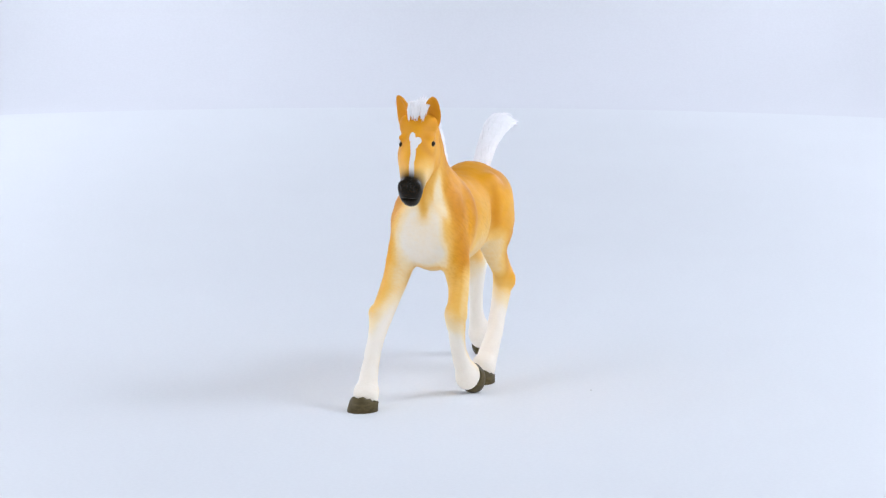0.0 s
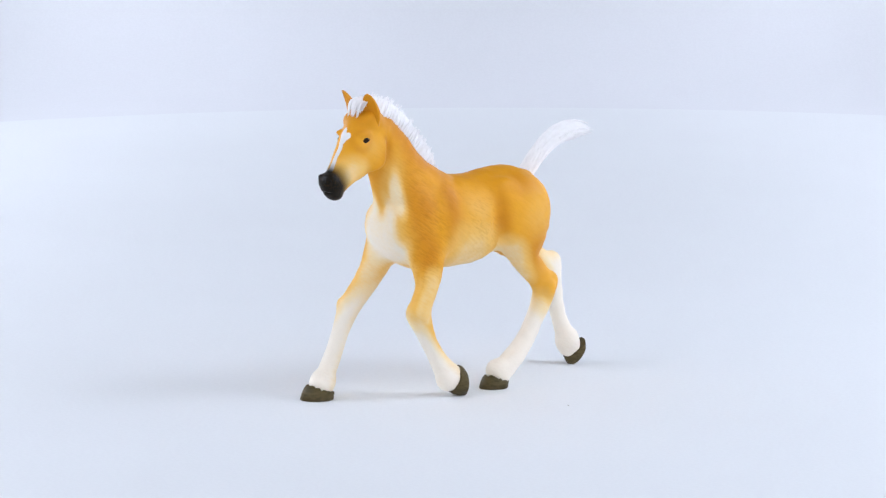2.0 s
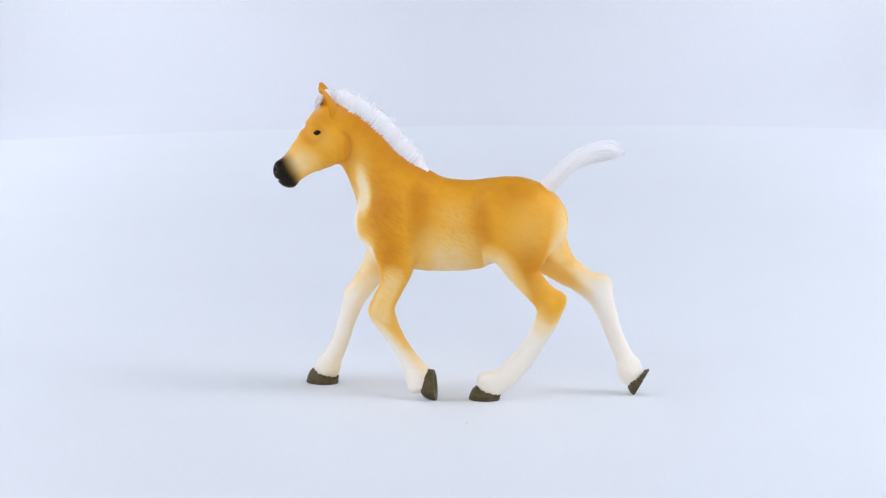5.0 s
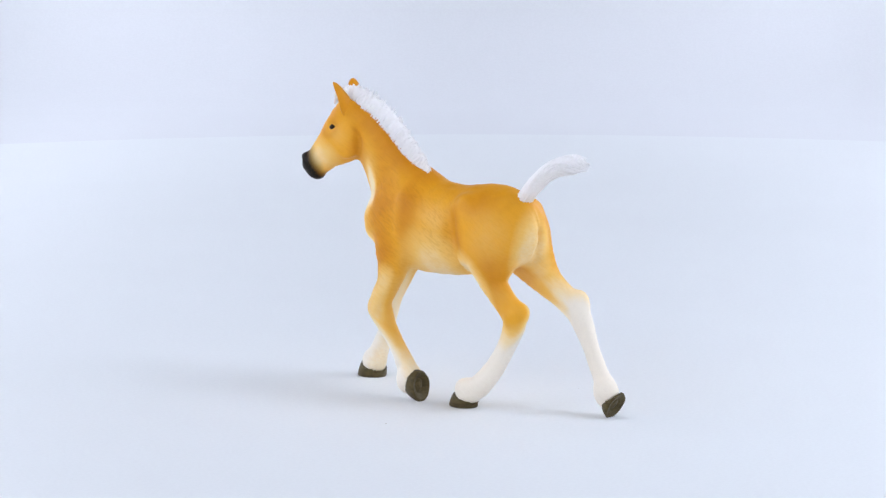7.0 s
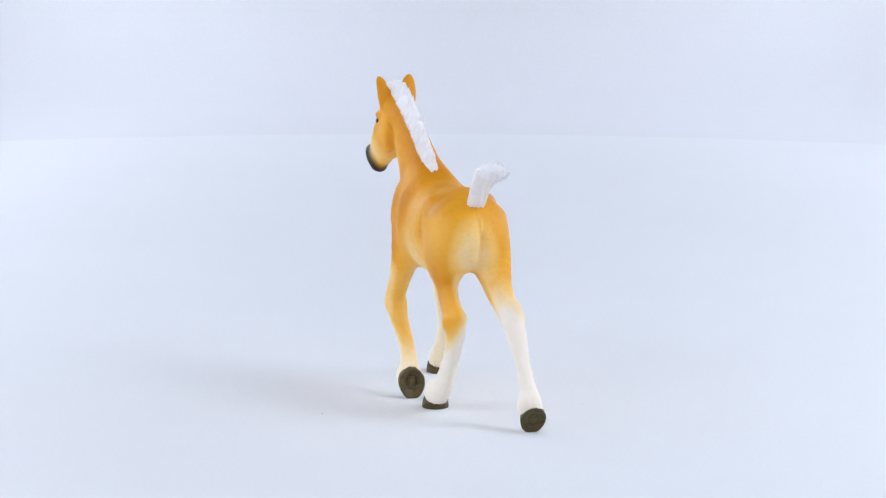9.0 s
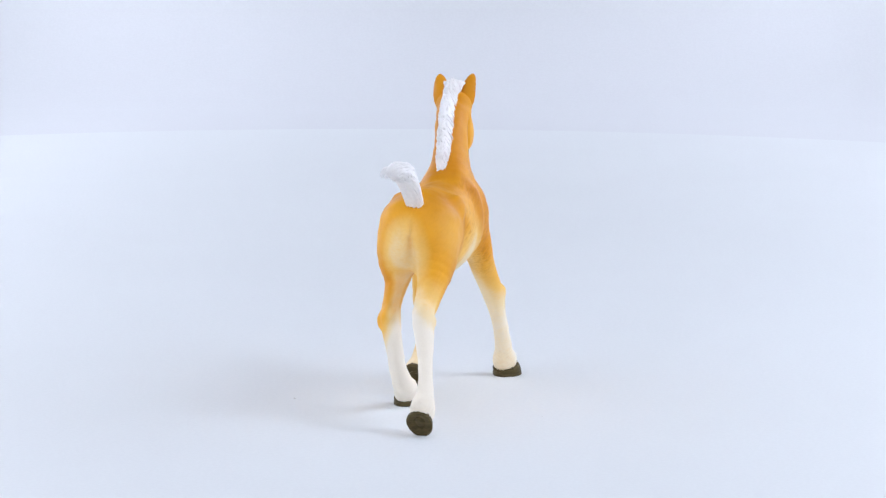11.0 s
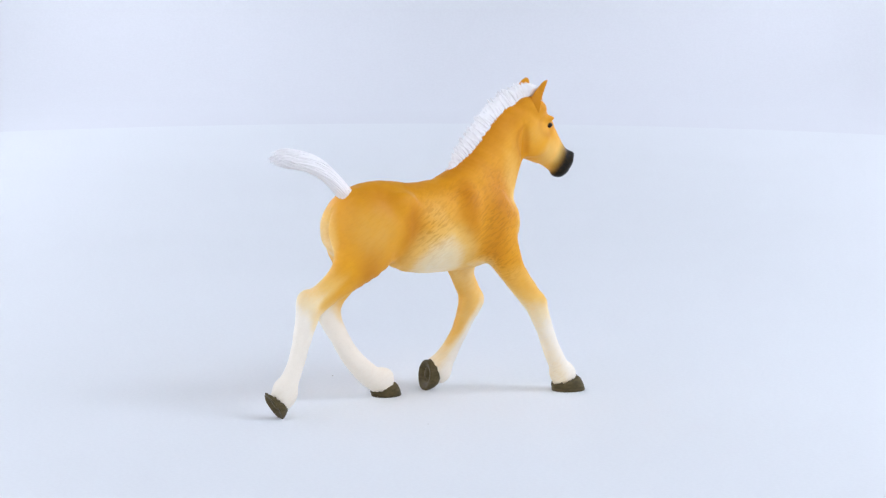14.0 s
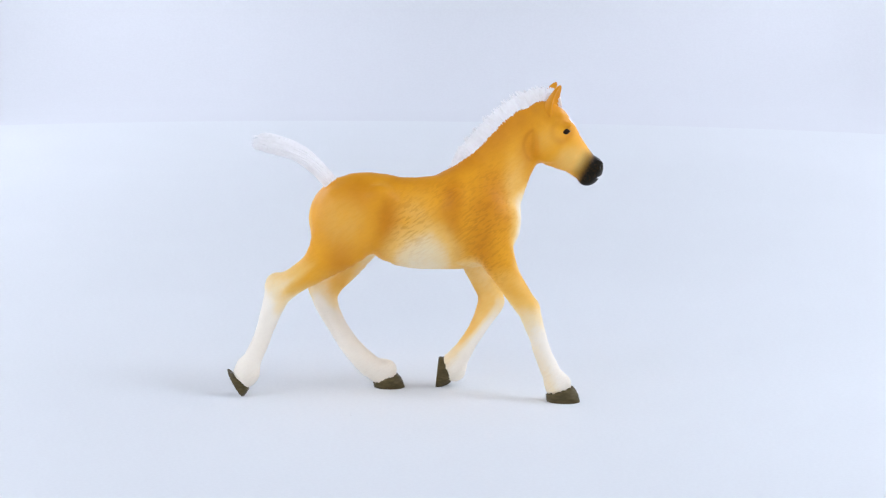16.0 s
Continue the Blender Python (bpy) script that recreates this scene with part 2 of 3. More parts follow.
FORE_RIGHT = [(12.5, -4.6, 45.0, 3.6, 7.0), (15.0, -5.6, 37.5, 3.7, 4.8), (17.9, -6.3, 31.8, 3.2, 3.5), (21.2, -7.2, 26.8, 2.9, 3.1), (23.7, -7.9, 23.0, 2.8, 2.8),
              (25.7, -8.7, 17.6, 2.15, 2.3), (27.5, -9.3, 12.0, 2.05, 2.3), (29.9, -9.3, 6.8, 2.4, 2.5), (31.3, -9.2, 3.6, 2.8, 2.9)]
FORE_LEFT = [(11.5, 4.9, 46.0, 3.6, 7.5), (10.5, 6.3, 39.0, 3.8, 5.9), (10.2, 7.4, 33.5, 3.1, 4.4), (11.2, 8.2, 29.0, 2.6, 3.2), (13.0, 8.6, 25.4, 2.5, 3.0), (13.6, 8.3, 22.3, 2.7, 3.3),
             (11.8, 7.9, 18.3, 2.2, 2.6), (9.8, 7.4, 14.8, 2.0, 2.2), (7.4, 7.2, 11.0, 2.0, 2.3), (5.2, 7.5, 7.6, 2.4, 2.8), (2.9, 8.1, 5.4, 2.7, 3.1)]
HIND_LEFT = [(-19.5, 5.4, 48.0, 5.3, 9.2), (-21.4, 5.9, 40.5, 5.3, 8.4), (-22.5, 6.2, 33.6, 3.0, 4.3), (-26.2, 6.4, 29.0, 2.3, 3.4), (-29.2, 6.1, 25.4, 2.5, 3.6), (-28.9, 5.9, 21.8, 2.4, 3.0),
             (-26.4, 5.8, 16.8, 2.1, 2.5), (-22.7, 5.9, 11.0, 2.2, 2.6), (-18.2, 5.8, 6.3, 2.6, 2.9), (-14.2, 6.1, 3.2, 2.8, 2.9)]
HIND_RIGHT = [(-20.3, -4.6, 47.2, 4.9, 9.0), (-24.5, -4.7, 40.3, 4.9, 7.6), (-30.2, -4.6, 34.0, 3.7, 4.4), (-35.4, -4.7, 30.3, 2.9, 3.4), (-39.9, -5.0, 27.3, 2.6, 3.6), (-42.0, -5.9, 22.8, 2.4, 2.8),
              (-43.9, -6.6, 17.2, 1.8, 2.25), (-45.8, -7.1, 12.2, 1.85, 2.25), (-47.9, -7.3, 8.0, 2.5, 2.6), (-49.3, -7.2, 4.6, 2.7, 2.9)]


# each hoof: middle of the sole, towards the toe, upwards from the sole
HOOVES = (((32.3, -9.6, -0.1), (0.95, -0.31, 0), (0, 0, 1)), ((-0.1, 8.2, 4.2), (-0.10, 0.03, -0.99), (0.99, 0, -0.10)),
          ((-12.9, 6.1, 0.0), (1, -0.06, 0), (0, 0, 1)), ((-51.8, -7.0, 3.3), (0.50, -0.12, -0.86), (0.86, 0, 0.50)))


def above(sole, up, gap):
    way = np.array(up, float) / np.linalg.norm(up)
    x, y, h = np.meshgrid(AXES[0] - sole[0], AXES[1] - sole[1], AXES[2] - sole[2], indexing="ij", sparse=True)
    return (gap - (x * way[0] + y * way[1] + h * way[2])).astype(np.float32)


def foal_field():
    f = limb(TORSO)
    f = join(f, limb(NECK), 4.0)
    f = join(f, limb(HEAD, HEAD_SIDE), 2.0)
    for leg, (sole, toe, up) in zip((FORE_RIGHT, FORE_LEFT, HIND_LEFT, HIND_RIGHT), HOOVES):
        f = join(f, np.maximum(limb(leg), above(sole, up, 1.4)), 2.6)
        for back, high, size in ((1.2, 4.2, 2.55), (2.3, 5.0, 1.7), (0.2, 4.8, 2.3)):
            place = Vector(sole) - Vector(toe).normalized() * back + Vector(up).normalized() * high
            f = join(f, np.maximum(blob(*place, size, size, size), above(sole, up, 1.6)), 1.6)
    # cheeks, brows, nostril rims, lips, breast muscles and the point of the hip
    for u, v, z, ru, rv, rz, k in ((26.2, 6.9, 64.2, 3.4, 1.4, 3.8, 1.6), (28.0, 0.4, 64.2, 3.4, 1.4, 3.8, 1.6), (29.4, 3.9, 71.8, 3.2, 3.3, 2.4, 2.0), (26.4, 3.6, 73.4, 3.0, 3.9, 2.7, 2.0), (27.5, 6.4, 72.8, 2.5, 1.8, 2.2, 1.6), (29.0, 1.0, 72.8, 2.5, 1.8, 2.2, 1.6),
                                   (30.5, 7.7, 70.0, 1.9, 1.0, 0.75, 1.0), (32.4, 1.1, 69.9, 1.9, 0.9, 0.75, 1.0),
                                   (40.4, 7.3, 59.0, 1.3, 1.0, 1.5, 0.9), (41.1, 4.0, 59.0, 1.3, 1.0, 1.5, 0.9), (38.2, 5.4, 55.0, 2.0, 1.8, 1.3, 1.0),
                                   (18.1, 4.5, 44.8, 3.0, 3.7, 5.3, 2.4), (18.0, -2.9, 44.5, 3.0, 3.6, 5.0, 2.0),
                                   (-14.5, 7.4, 52.0, 3.0, 2.0, 2.6, 3.0), (-14.5, -7.2, 52.0, 3.0, 2.0, 2.6, 3.0),
                                   (5.0, 7.2, 46.0, 3.0, 2.6, 7.0, 2.6), (5.0, -6.6, 46.0, 3.0, 2.6, 7.0, 2.6),
                                   (-26.6, 0.3, 53.4, 1.8, 2.3, 1.5, 1.6), (12.5, 6.7, 47.0, 4.0, 2.4, 6.5, 2.6), (12.5, -5.9, 46.5, 4.0, 2.2, 6.0, 2.6),
                                   (24.6, -7.9, 23.9, 1.5, 1.9, 1.9, 1.4), (15.4, 8.3, 22.8, 1.5, 1.9, 2.2, 1.4),
                                   (-32.0, 5.9, 26.4, 1.5, 1.5, 2.0, 1.8), (-41.6, -5.2, 29.2, 1.9, 1.6, 2.1, 2.4),
                                   (24.6, -10.1, 23.6, 1.2, 0.9, 1.6, 1.0), (13.6, 10.4, 22.9, 1.3, 0.8, 1.7, 1.0), (-29.6, 8.2, 24.6, 1.6, 1.2, 2.0, 1.3), (-40.2, -7.4, 26.8, 1.4, 0.9, 1.5, 1.0)):
        f = join(f, blob(u, v, z, ru, rv, rz), k)
    # nostrils, mouth line, eye sockets, the fold of the flank, the cleft of the rump
    for u, v, z, ru, rv, rz, k in ((41.5, 7.8, 58.7, 0.8, 0.6, 0.9, 0.5), (42.3, 3.6, 58.7, 0.8, 0.6, 0.9, 0.5), (42.0, 5.9, 55.8, 1.6, 4.0, 0.16, 0.3),
                                   (30.6, 9.4, 68.2, 1.6, 0.9, 1.1, 0.8), (33.2, -0.7, 68.2, 1.6, 0.9, 1.1, 0.8),
                                   (-11.3, 10.6, 42.0, 1.6, 1.5, 6.5, 2.4), (-11.3, -10.2, 42.0, 1.6, 1.5, 6.5, 2.4), (-32.6, 0.2, 41.0, 1.4, 0.5, 6.0, 2.4), (-25.0, 0.4, 32.8, 7.0, 1.8, 2.8, 1.6),
                                   (22.4, 7.4, 63.6, 0.7, 1.0, 4.6, 1.4), (24.4, -1.0, 63.6, 0.7, 1.0, 4.6, 1.4)):
        f = carve(f, blob(u, v, z, ru, rv, rz), k)
    x, y, h = np.meshgrid(*AXES, indexing="ij", sparse=True)
    ripple = np.sin(0.9 * x + 1.3 * np.sin(0.7 * h)) * np.sin(0.8 * h + np.sin(0.9 * y)) * np.cos(0.7 * y + 0.4 * x)
    return f + (0.10 * ripple).astype(np.float32)


def skin(field):
    """Surface net of the field's zero level: points in millimetres and quads."""
    inside = field < 0
    total = np.zeros((*(SIZE - 1), 3), np.float32)
    count = np.zeros(tuple(SIZE - 1), np.float32)
    corner = [(i, j, k) for i in (0, 1) for j in (0, 1) for k in (0, 1)]

    def view(a, c):
        return a[c[0]:SIZE[0] - 1 + c[0], c[1]:SIZE[1] - 1 + c[1], c[2]:SIZE[2] - 1 + c[2]]

    for a in corner:
        for axis in range(3):
            if a[axis]:
                continue
            b = tuple(x + (i == axis) for i, x in enumerate(a))
            cross = view(inside, a) != view(inside, b)
            fa, fb = view(field, a)[cross], view(field, b)[cross]
            p = np.tile(np.array(a, np.float32), (len(fa), 1))
            p[:, axis] += fa / (fa - fb)
            total[cross] += p
            count[cross] += 1
    used = count > 0
    index = np.full(count.shape, -1, int)
    index[used] = np.arange(used.sum())
    cells = np.argwhere(used)
    points = LOW + CELL * (cells + total[used] / count[used][:, None])
    quads = []
    for axis in range(3):
        o, p = [i for i in range(3) if i != axis]
        here = [slice(1, -1)] * 3
        here[axis] = slice(0, -1)
        there = list(here)
        there[axis] = slice(1, None)
        start = inside[tuple(here)]
        change = np.argwhere(start != inside[tuple(there)])
        flip = start[tuple(change.T)]
        base = change.copy()
        base[:, [o, p]] += 1
        loop = []
        for so, sp in ((1, 1), (0, 1), (0, 0), (1, 0)):
            c = base.copy()
            c[:, o] -= so
            c[:, p] -= sp
            loop.append(index[tuple(c.T)])
        loop = np.stack(loop, 1)
        turn = flip if axis != 1 else ~flip
        loop[~turn] = loop[~turn][:, ::-1]
        quads.append(loop)
    return points, np.vstack(quads)


def fade(x, low, high):
    s = np.clip((x - low) / (high - low), 0, 1)
    return s * s * (3 - 2 * s)


def line_distance(points, stations):
    line = spline(stations, 2)[:, :3]
    return np.min([np.linalg.norm(points - p, axis=1) for p in line], axis=0)


def markings(points):
    """The paint of the coat: how pale, how black and how far inside the blaze each point is."""
    u, v, z = points.T
    pale = np.zeros(len(points))
    # pale underside and flanks, pale breast (further round on the left), pale between the thighs
    pale = np.maximum(pale, np.where(v > 0.4, 0.60, 0.60 + 0.24 * fade(0.4 - v, 0, 5)) * (1 - fade(np.sqrt(((u + 3.5) / 14.0) ** 2 + ((z - 34.0) / 17.0) ** 2), 0.12, 1.05)))
    breast = np.sqrt(((u - 21.0) / 11.5) ** 2 + ((v - 2.2) / 10.2) ** 2 + ((z - 41.0) / 16.0) ** 2)
    pale = np.maximum(pale, 0.92 * (1 - fade(breast, 0.52, 1.12)) * (1 - 0.8 * fade(v, 6.0, 9.0)))
    throat = np.sqrt(((u - 19.0 - (z - 52.0) * 0.10) / 3.2) ** 2 + ((v - 6.0) / 4.0) ** 2 + ((z - 52.0) / 11.5) ** 2)
    pale = np.maximum(pale, 0.80 * (1 - fade(throat, 0.25, 1.1)))
    tongue = np.exp(-((v - 2.4) / 1.3) ** 2) * fade(z, 45.5, 51.0) * fade(u, 11, 14)
    pale = pale * (1 - 0.75 * tongue)
    rump = np.sqrt(((u + 32.5) / 7.5) ** 2 + ((v - 2.2) / 8.5) ** 2 + ((z - 39.5) / 15.5) ** 2)
    pale = np.maximum(pale, 0.62 * (1 - fade(rump, 0.3, 1.1)))
    thigh = (u + 21.5 + (40.5 - z) * 0.49) / 4.0
    pale = np.maximum(pale, np.where((v > 1) & (u < -12), 0.60 * fade(thigh, 0.0, 1.6) * fade(z, 22, 29) * (1 - fade(z, 36, 43)), 0))
    for cu, cz, ru, rz, much in ((-24.0, 45.0, 7.0, 8.0, 0.24), (-5.0, 47.0, 5.5, 6.0, 0.26), (20.0, 56.0, 3.5, 9.0, 0.30), (28.0, 66.5, 4.0, 4.0, 0.20)):
        pale = np.maximum(pale, much * np.exp(-((u - cu) / ru) ** 2 - ((z - cz) / rz) ** 2))
    # the jaw towards the muzzle
    jaw = np.sqrt(((u - 34.6) / 7.6) ** 2 + ((z - 60.5) / 6.3) ** 2)
    pale = np.maximum(pale, np.where(u > 26, (0.36 + 0.18 * fade(v - 5.0, -2, 2)) * (1 - fade(jaw, 0.15, 1.1)), 0))
    # the legs turn white downwards, sooner on their inner side
    near = np.stack([line_distance(points, leg[2:]) for leg in (FORE_RIGHT, FORE_LEFT, HIND_LEFT, HIND_RIGHT)])
    leg = near.argmin(0)
    for i, (line, top, bottom, middle, inner, lift, forward, backward) in enumerate(((FORE_RIGHT, 33.5, 15.0, -7.2, 1, 7.0, 0.0, 1.0), (FORE_LEFT, 24.0, 6.0, 8.2, -1, 3.0, 7.0, -4.0),
                                                                                     (HIND_LEFT, 27.5, 13.5, 5.8, -1, 3.0, 2.0, 6.0), (HIND_RIGHT, 34.0, 18.0, -5.5, 1, 3.0, 0.0, 5.0))):
        mine = (leg == i) & (z < 40)
        inward = fade((v - middle) * inner, -2.6, 2.6)
        ahead = fade(u - np.interp(z, [p[2] for p in line[::-1]], [p[0] for p in line[::-1]]), -2.2, 2.2)
        white = 1 - fade(z - lift * inward - forward * ahead - backward * (1 - ahead) * (inward if i in (1, 2) else 1), bottom, top)
        white = np.maximum(white, (0.62 if i == 0 else 0.50 if i == 1 else 0.36) * inward * (1 - fade(z, 34, 39)))
        white = np.maximum(white, (0.28 if i < 2 else 0.14) * (1 - fade(z, 30, 37)))
        white = white * ((0.86 + 0.14 * ahead) if i < 2 else 1)
        if i == 1:
            white = np.maximum(white, 0.52 * fade(v, 8.8, 10.8) * fade(z, 15, 21) * (1 - fade(z, 31, 37)))
        if i == 2:
            white = np.maximum(white, 0.62 * (1 - ahead) * fade(inward, 0.1, 0.7) * (1 - fade(z, 34, 42)))
        if i == 3:
            white = np.maximum(white, 0.50 * (1 - ahead) * 4 * inward * (1 - inward) * (1 - fade(z, 29, 39)))
        pale = np.where(mine, np.maximum(pale, white), pale)
    # the muzzle
    s = (u - 35.75) * 0.87 - (z - 58.6) * 0.48
    muzzle = np.where((u > 32) & (z > 50), fade(s, -0.6 - 1.5 * fade(np.abs(v - 5.2), 1.0, 3.0), 2.9), 0)
    # the blaze: a heart on the forehead and a narrow stripe down the nose
    mid = 4.4 + (u - 32) * 0.24 - 0.3
    off = v - mid
    front = (u - 31.0) * 0.80 + (z - 66.0) * 0.55
    lobes = ((-0.35, 70.2, 0.85, 1.25), (1.0, 69.5, 1.05, 0.85), (0.25, 68.7, 1.0, 1.2))
    heart = np.max([1.0 - np.sqrt(((off - a) / p) ** 2 + ((z - b) / q) ** 2) for a, b, p, q in lobes], axis=0)
    stripe = np.minimum((0.66 - np.abs(off + 0.12 * np.sin(z * 1.3))) / 1.2, (69.5 - z) / 2)
    blaze = np.where((front > 0.5) & (z > 58), 0.5 + 0.5 * np.clip(np.maximum(heart, stripe), -1, 1), 0)
    # darker airbrushing behind the shoulder, in the flank, on the croup and along the crest; under the cheek, painted
    # shade
    deep = np.zeros(len(points))
    for cu, cz, ru, rz, much in ((13.5, 50.0, 5.0, 9.0, 0.65), (4.0, 49.0, 3.0, 11.0, 0.7), (-12.5, 46.0, 2.5, 8.0, 0.7), (-20.0, 53.5, 6.0, 4.0, 0.6), (22.5, 63.0, 2.4, 5.5, 0.6),
                                 (12.0, 39.0, 4.0, 8.0, 0.75), (-24.5, 36.0, 4.0, 8.0, 0.7), (-8.0, 56.5, 14.0, 2.5, 0.5), (13.0, 64.0, 5.0, 5.0, 0.4), (30.0, 72.5, 4.0, 3.0, 0.4)):
        deep = np.maximum(deep, much * np.exp(-((u - cu) / ru) ** 2 - ((z - cz) / rz) ** 2))
    crest = line_distance(points, [(*p, 1, 1) for p in CREST])
    deep = np.maximum(deep, 0.85 * (1 - fade(crest, 1.5, 8.5)) * fade(20 - np.abs(u - 8), -6, 8))
    # shade of the crease round the back of the cheek, put into the colour
    round_cheek = np.sqrt((u - 26.8) ** 2 + (z - 64.6) ** 2)
    deep = np.maximum(deep, 0.8 * np.exp(-((round_cheek - 4.9) / 0.8) ** 2) * fade(25.5 - u, 0, 2.5) * fade(z, 58.5, 61))
    # a ring of painted shade round each eye, as under a brow
    eyes = np.sqrt((u - 31.4) ** 2 + (z - 68.3) ** 2)
    deep = np.maximum(deep, 0.45 * np.exp(-((eyes - 2.4) / 1.0) ** 2))
    # where the hair is engraved: shoulders, base of the neck, flanks, forearm
    fur = np.zeros(len(points))
    for cu, cz, ru, rz, much in ((12.0, 46.0, 7.5, 9.5, 1.0), (-6.5, 44.0, 6.0, 8.5, 1.0), (3.0, 53.0, 6.0, 4.0, 0.7), (12.0, 36.0, 6.0, 7.0, 0.9), (14.0, 56.0, 6.0, 8.0, 0.7), (25.0, 62.0, 4.0, 4.0, 0.45)):
        fur = np.maximum(fur, much * np.exp(-((u - cu) / ru) ** 2 - ((z - cz) / rz) ** 2))
    fur = fur * (0.25 + 0.75 * fade(np.abs(v - 0.5), 2.0, 5.5))
    fur = fur * (1 - 0.42 * fade(v, -1, 3))
    fur = np.maximum(fur, 0.10 * fade(z, 26, 34) * (1 - fade(u, 24, 28)))
    fur = np.maximum(fur, 0.45 * (1 - fade(z, 6, 11)))
    # the foal's right side is deepened: its shade is put into the colour
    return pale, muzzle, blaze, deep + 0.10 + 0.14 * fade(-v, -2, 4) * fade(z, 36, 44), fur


def build_body(parent):
    points, quads = skin(foal_field())
    data = bpy.data.meshes.new("body")
    place = np.stack([points[:, 1], -points[:, 0], points[:, 2]], 1) / 1000
    data.from_pydata(place.tolist(), [], quads.tolist())
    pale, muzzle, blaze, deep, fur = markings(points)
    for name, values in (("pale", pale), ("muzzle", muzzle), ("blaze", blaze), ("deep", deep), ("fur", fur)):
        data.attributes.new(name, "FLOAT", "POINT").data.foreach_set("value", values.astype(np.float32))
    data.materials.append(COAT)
    data.polygons.foreach_set("use_smooth", [True] * len(data.polygons))
    ob = new("body", data)
    ob.parent = parent
    return tagged(ob, "ochre coat fading to cream belly and white legs")


def build_hoof(parent, sole, toe, up, seed):
    """A hoof on its sole's middle, toe and up as directions; a slanted ragged rim where the white hair ends, a hollow sole with a frog."""
    rng = random.Random(seed)
    toe, up = Vector(toe).normalized(), Vector(up).normalized()
    side = toe.cross(up).normalized()
    up = side.cross(toe).normalized()
    n = 40
    ragged = [rng.choice((-0.42, -0.2, -0.1, 0.0, 0.1, 0.25)) + rng.uniform(-0.08, 0.08) for _ in range(n)]

    def loop(long, wide, lift, slope, back=0.0, rough=0.0):
        out = []
        for i in range(n):
            a = 2 * math.pi * i / n
            c, s = math.cos(a), math.sin(a)
            heel = 0.82 if c < 0 else 1.0
            f = long * toe_size * c * heel - back
            h = max(lift * tall + slope * steep * f, min(lift, 0.35)) + rough * ragged[i]
            p = Vector(sole) + toe * f + side * (wide * toe_size * s * (1.0 - 0.06 * (c < -0.5))) + up * h
            out.append(plan(*p))
        return out

    bm = bmesh.new()
    toe_size, tall, steep = {1: (1.11, 1.1, 1.0), 2: (1.04, 1.0, 1.0), 3: (1.02, 0.95, 1.1), 4: (1.0, 0.68, 1.35)}[seed]
    loops = [loop(0.9, 0.4, 0.30, 0, 0.5), loop(1.4, 0.75, 0.35, 0, 0.4), loop(1.75, 1.15, 1.15, 0, 0.2), loop(2.15, 1.55, 1.0, 0), loop(2.4, 1.85, 0.4, 0), loop(3.1, 2.45, 0.35, 0), loop(3.5, 2.75, 0.06, 0),
             loop(4.15, 3.15, 0.0, 0), loop(4.35, 3.3, 0.25, 0.0), loop(4.15, 3.22, 1.2, 0.10, 0.2), loop(3.85, 3.1, 2.1, 0.22, 0.5),
             loop(3.5, 3.0, 2.75, 0.33, 0.95, 0.7), loop(3.2, 2.75, 2.85, 0.33, 1.0, 1.0), loop(2.2, 2.0, 2.6, 0.33, 1.0)]
    rings(bm, loops)
    part("hoof", bm, HOOF, parent, "dark brown painted hoof")


def build_ear(parent, base, tip, open_to):
    """A cupped, pointed ear, its hollow facing open_to."""
    base, tip, face = Vector(base), Vector(tip), Vector(open_to)
    axis = (tip - base).normalized()
    face = (face - axis * face.dot(axis)).normalized()
    side = axis.cross(face)
    bm = bmesh.new()
    loops = []
    for s, wide, deep, hollow in ((-0.2, 1.6, 2.2, 0.0), (0.05, 2.2, 2.7, 0.3), (0.28, 2.35, 2.4, 1.2), (0.5, 2.1, 1.9, 1.2), (0.7, 1.75, 1.4, 0.9), (0.86, 1.3, 1.0, 0.5), (0.95, 0.85, 0.65, 0.2), (1.01, 0.3, 0.3, 0.0)):
        middle = base.lerp(tip, s) - face * 0.5 * math.sin(math.pi * max(s, 0)) * 0.6
        loop = []
        for i in range(20):
            a = 2 * math.pi * i / 20
            c, q = math.cos(a), math.sin(a)
            depth = deep * q if q < 0 else deep * 0.35 * q - hollow * max(0, q) * (1 - abs(c)) ** 0.5
            loop.append(plan(*(middle + side * (wide * c) + face * depth)))
        loops.append(loop)
    rings(bm, loops)
    ob = part("ear", bm, COAT, parent)
    n = len(ob.data.vertices)
    for name, values in (("pale", np.zeros(n)), ("muzzle", np.zeros(n)), ("blaze", np.zeros(n)), ("deep", np.full(n, 0.65)), ("fur", np.zeros(n))):
        ob.data.attributes.new(name, "FLOAT", "POINT").data.foreach_set("value", values.astype(np.float32))


def build_eye(parent, place, side):
    bm = bmesh.new()
    bmesh.ops.create_uvsphere(bm, u_segments=24, v_segments=14, radius=1)
    for v in bm.verts:
        x, y, z = v.co
        z = z * (1 - 0.6 * abs(x) ** 1.5)
        v.co = (x * 1.15, y * 0.62, (z * 0.85 if z < 0 else z * 0.72) - 0.16 * x)
    way = Vector(side).normalized()
    front = Vector((0, 0, 1)).cross(way).normalized()
    tilt = Matrix((front, way, way.cross(front) * -1)).transposed()
    for v in bm.verts:
        v.co = plan(*(Vector(place) + tilt @ v.co))
    part("eye", bm, EYE, parent, "small glossy dark eye")


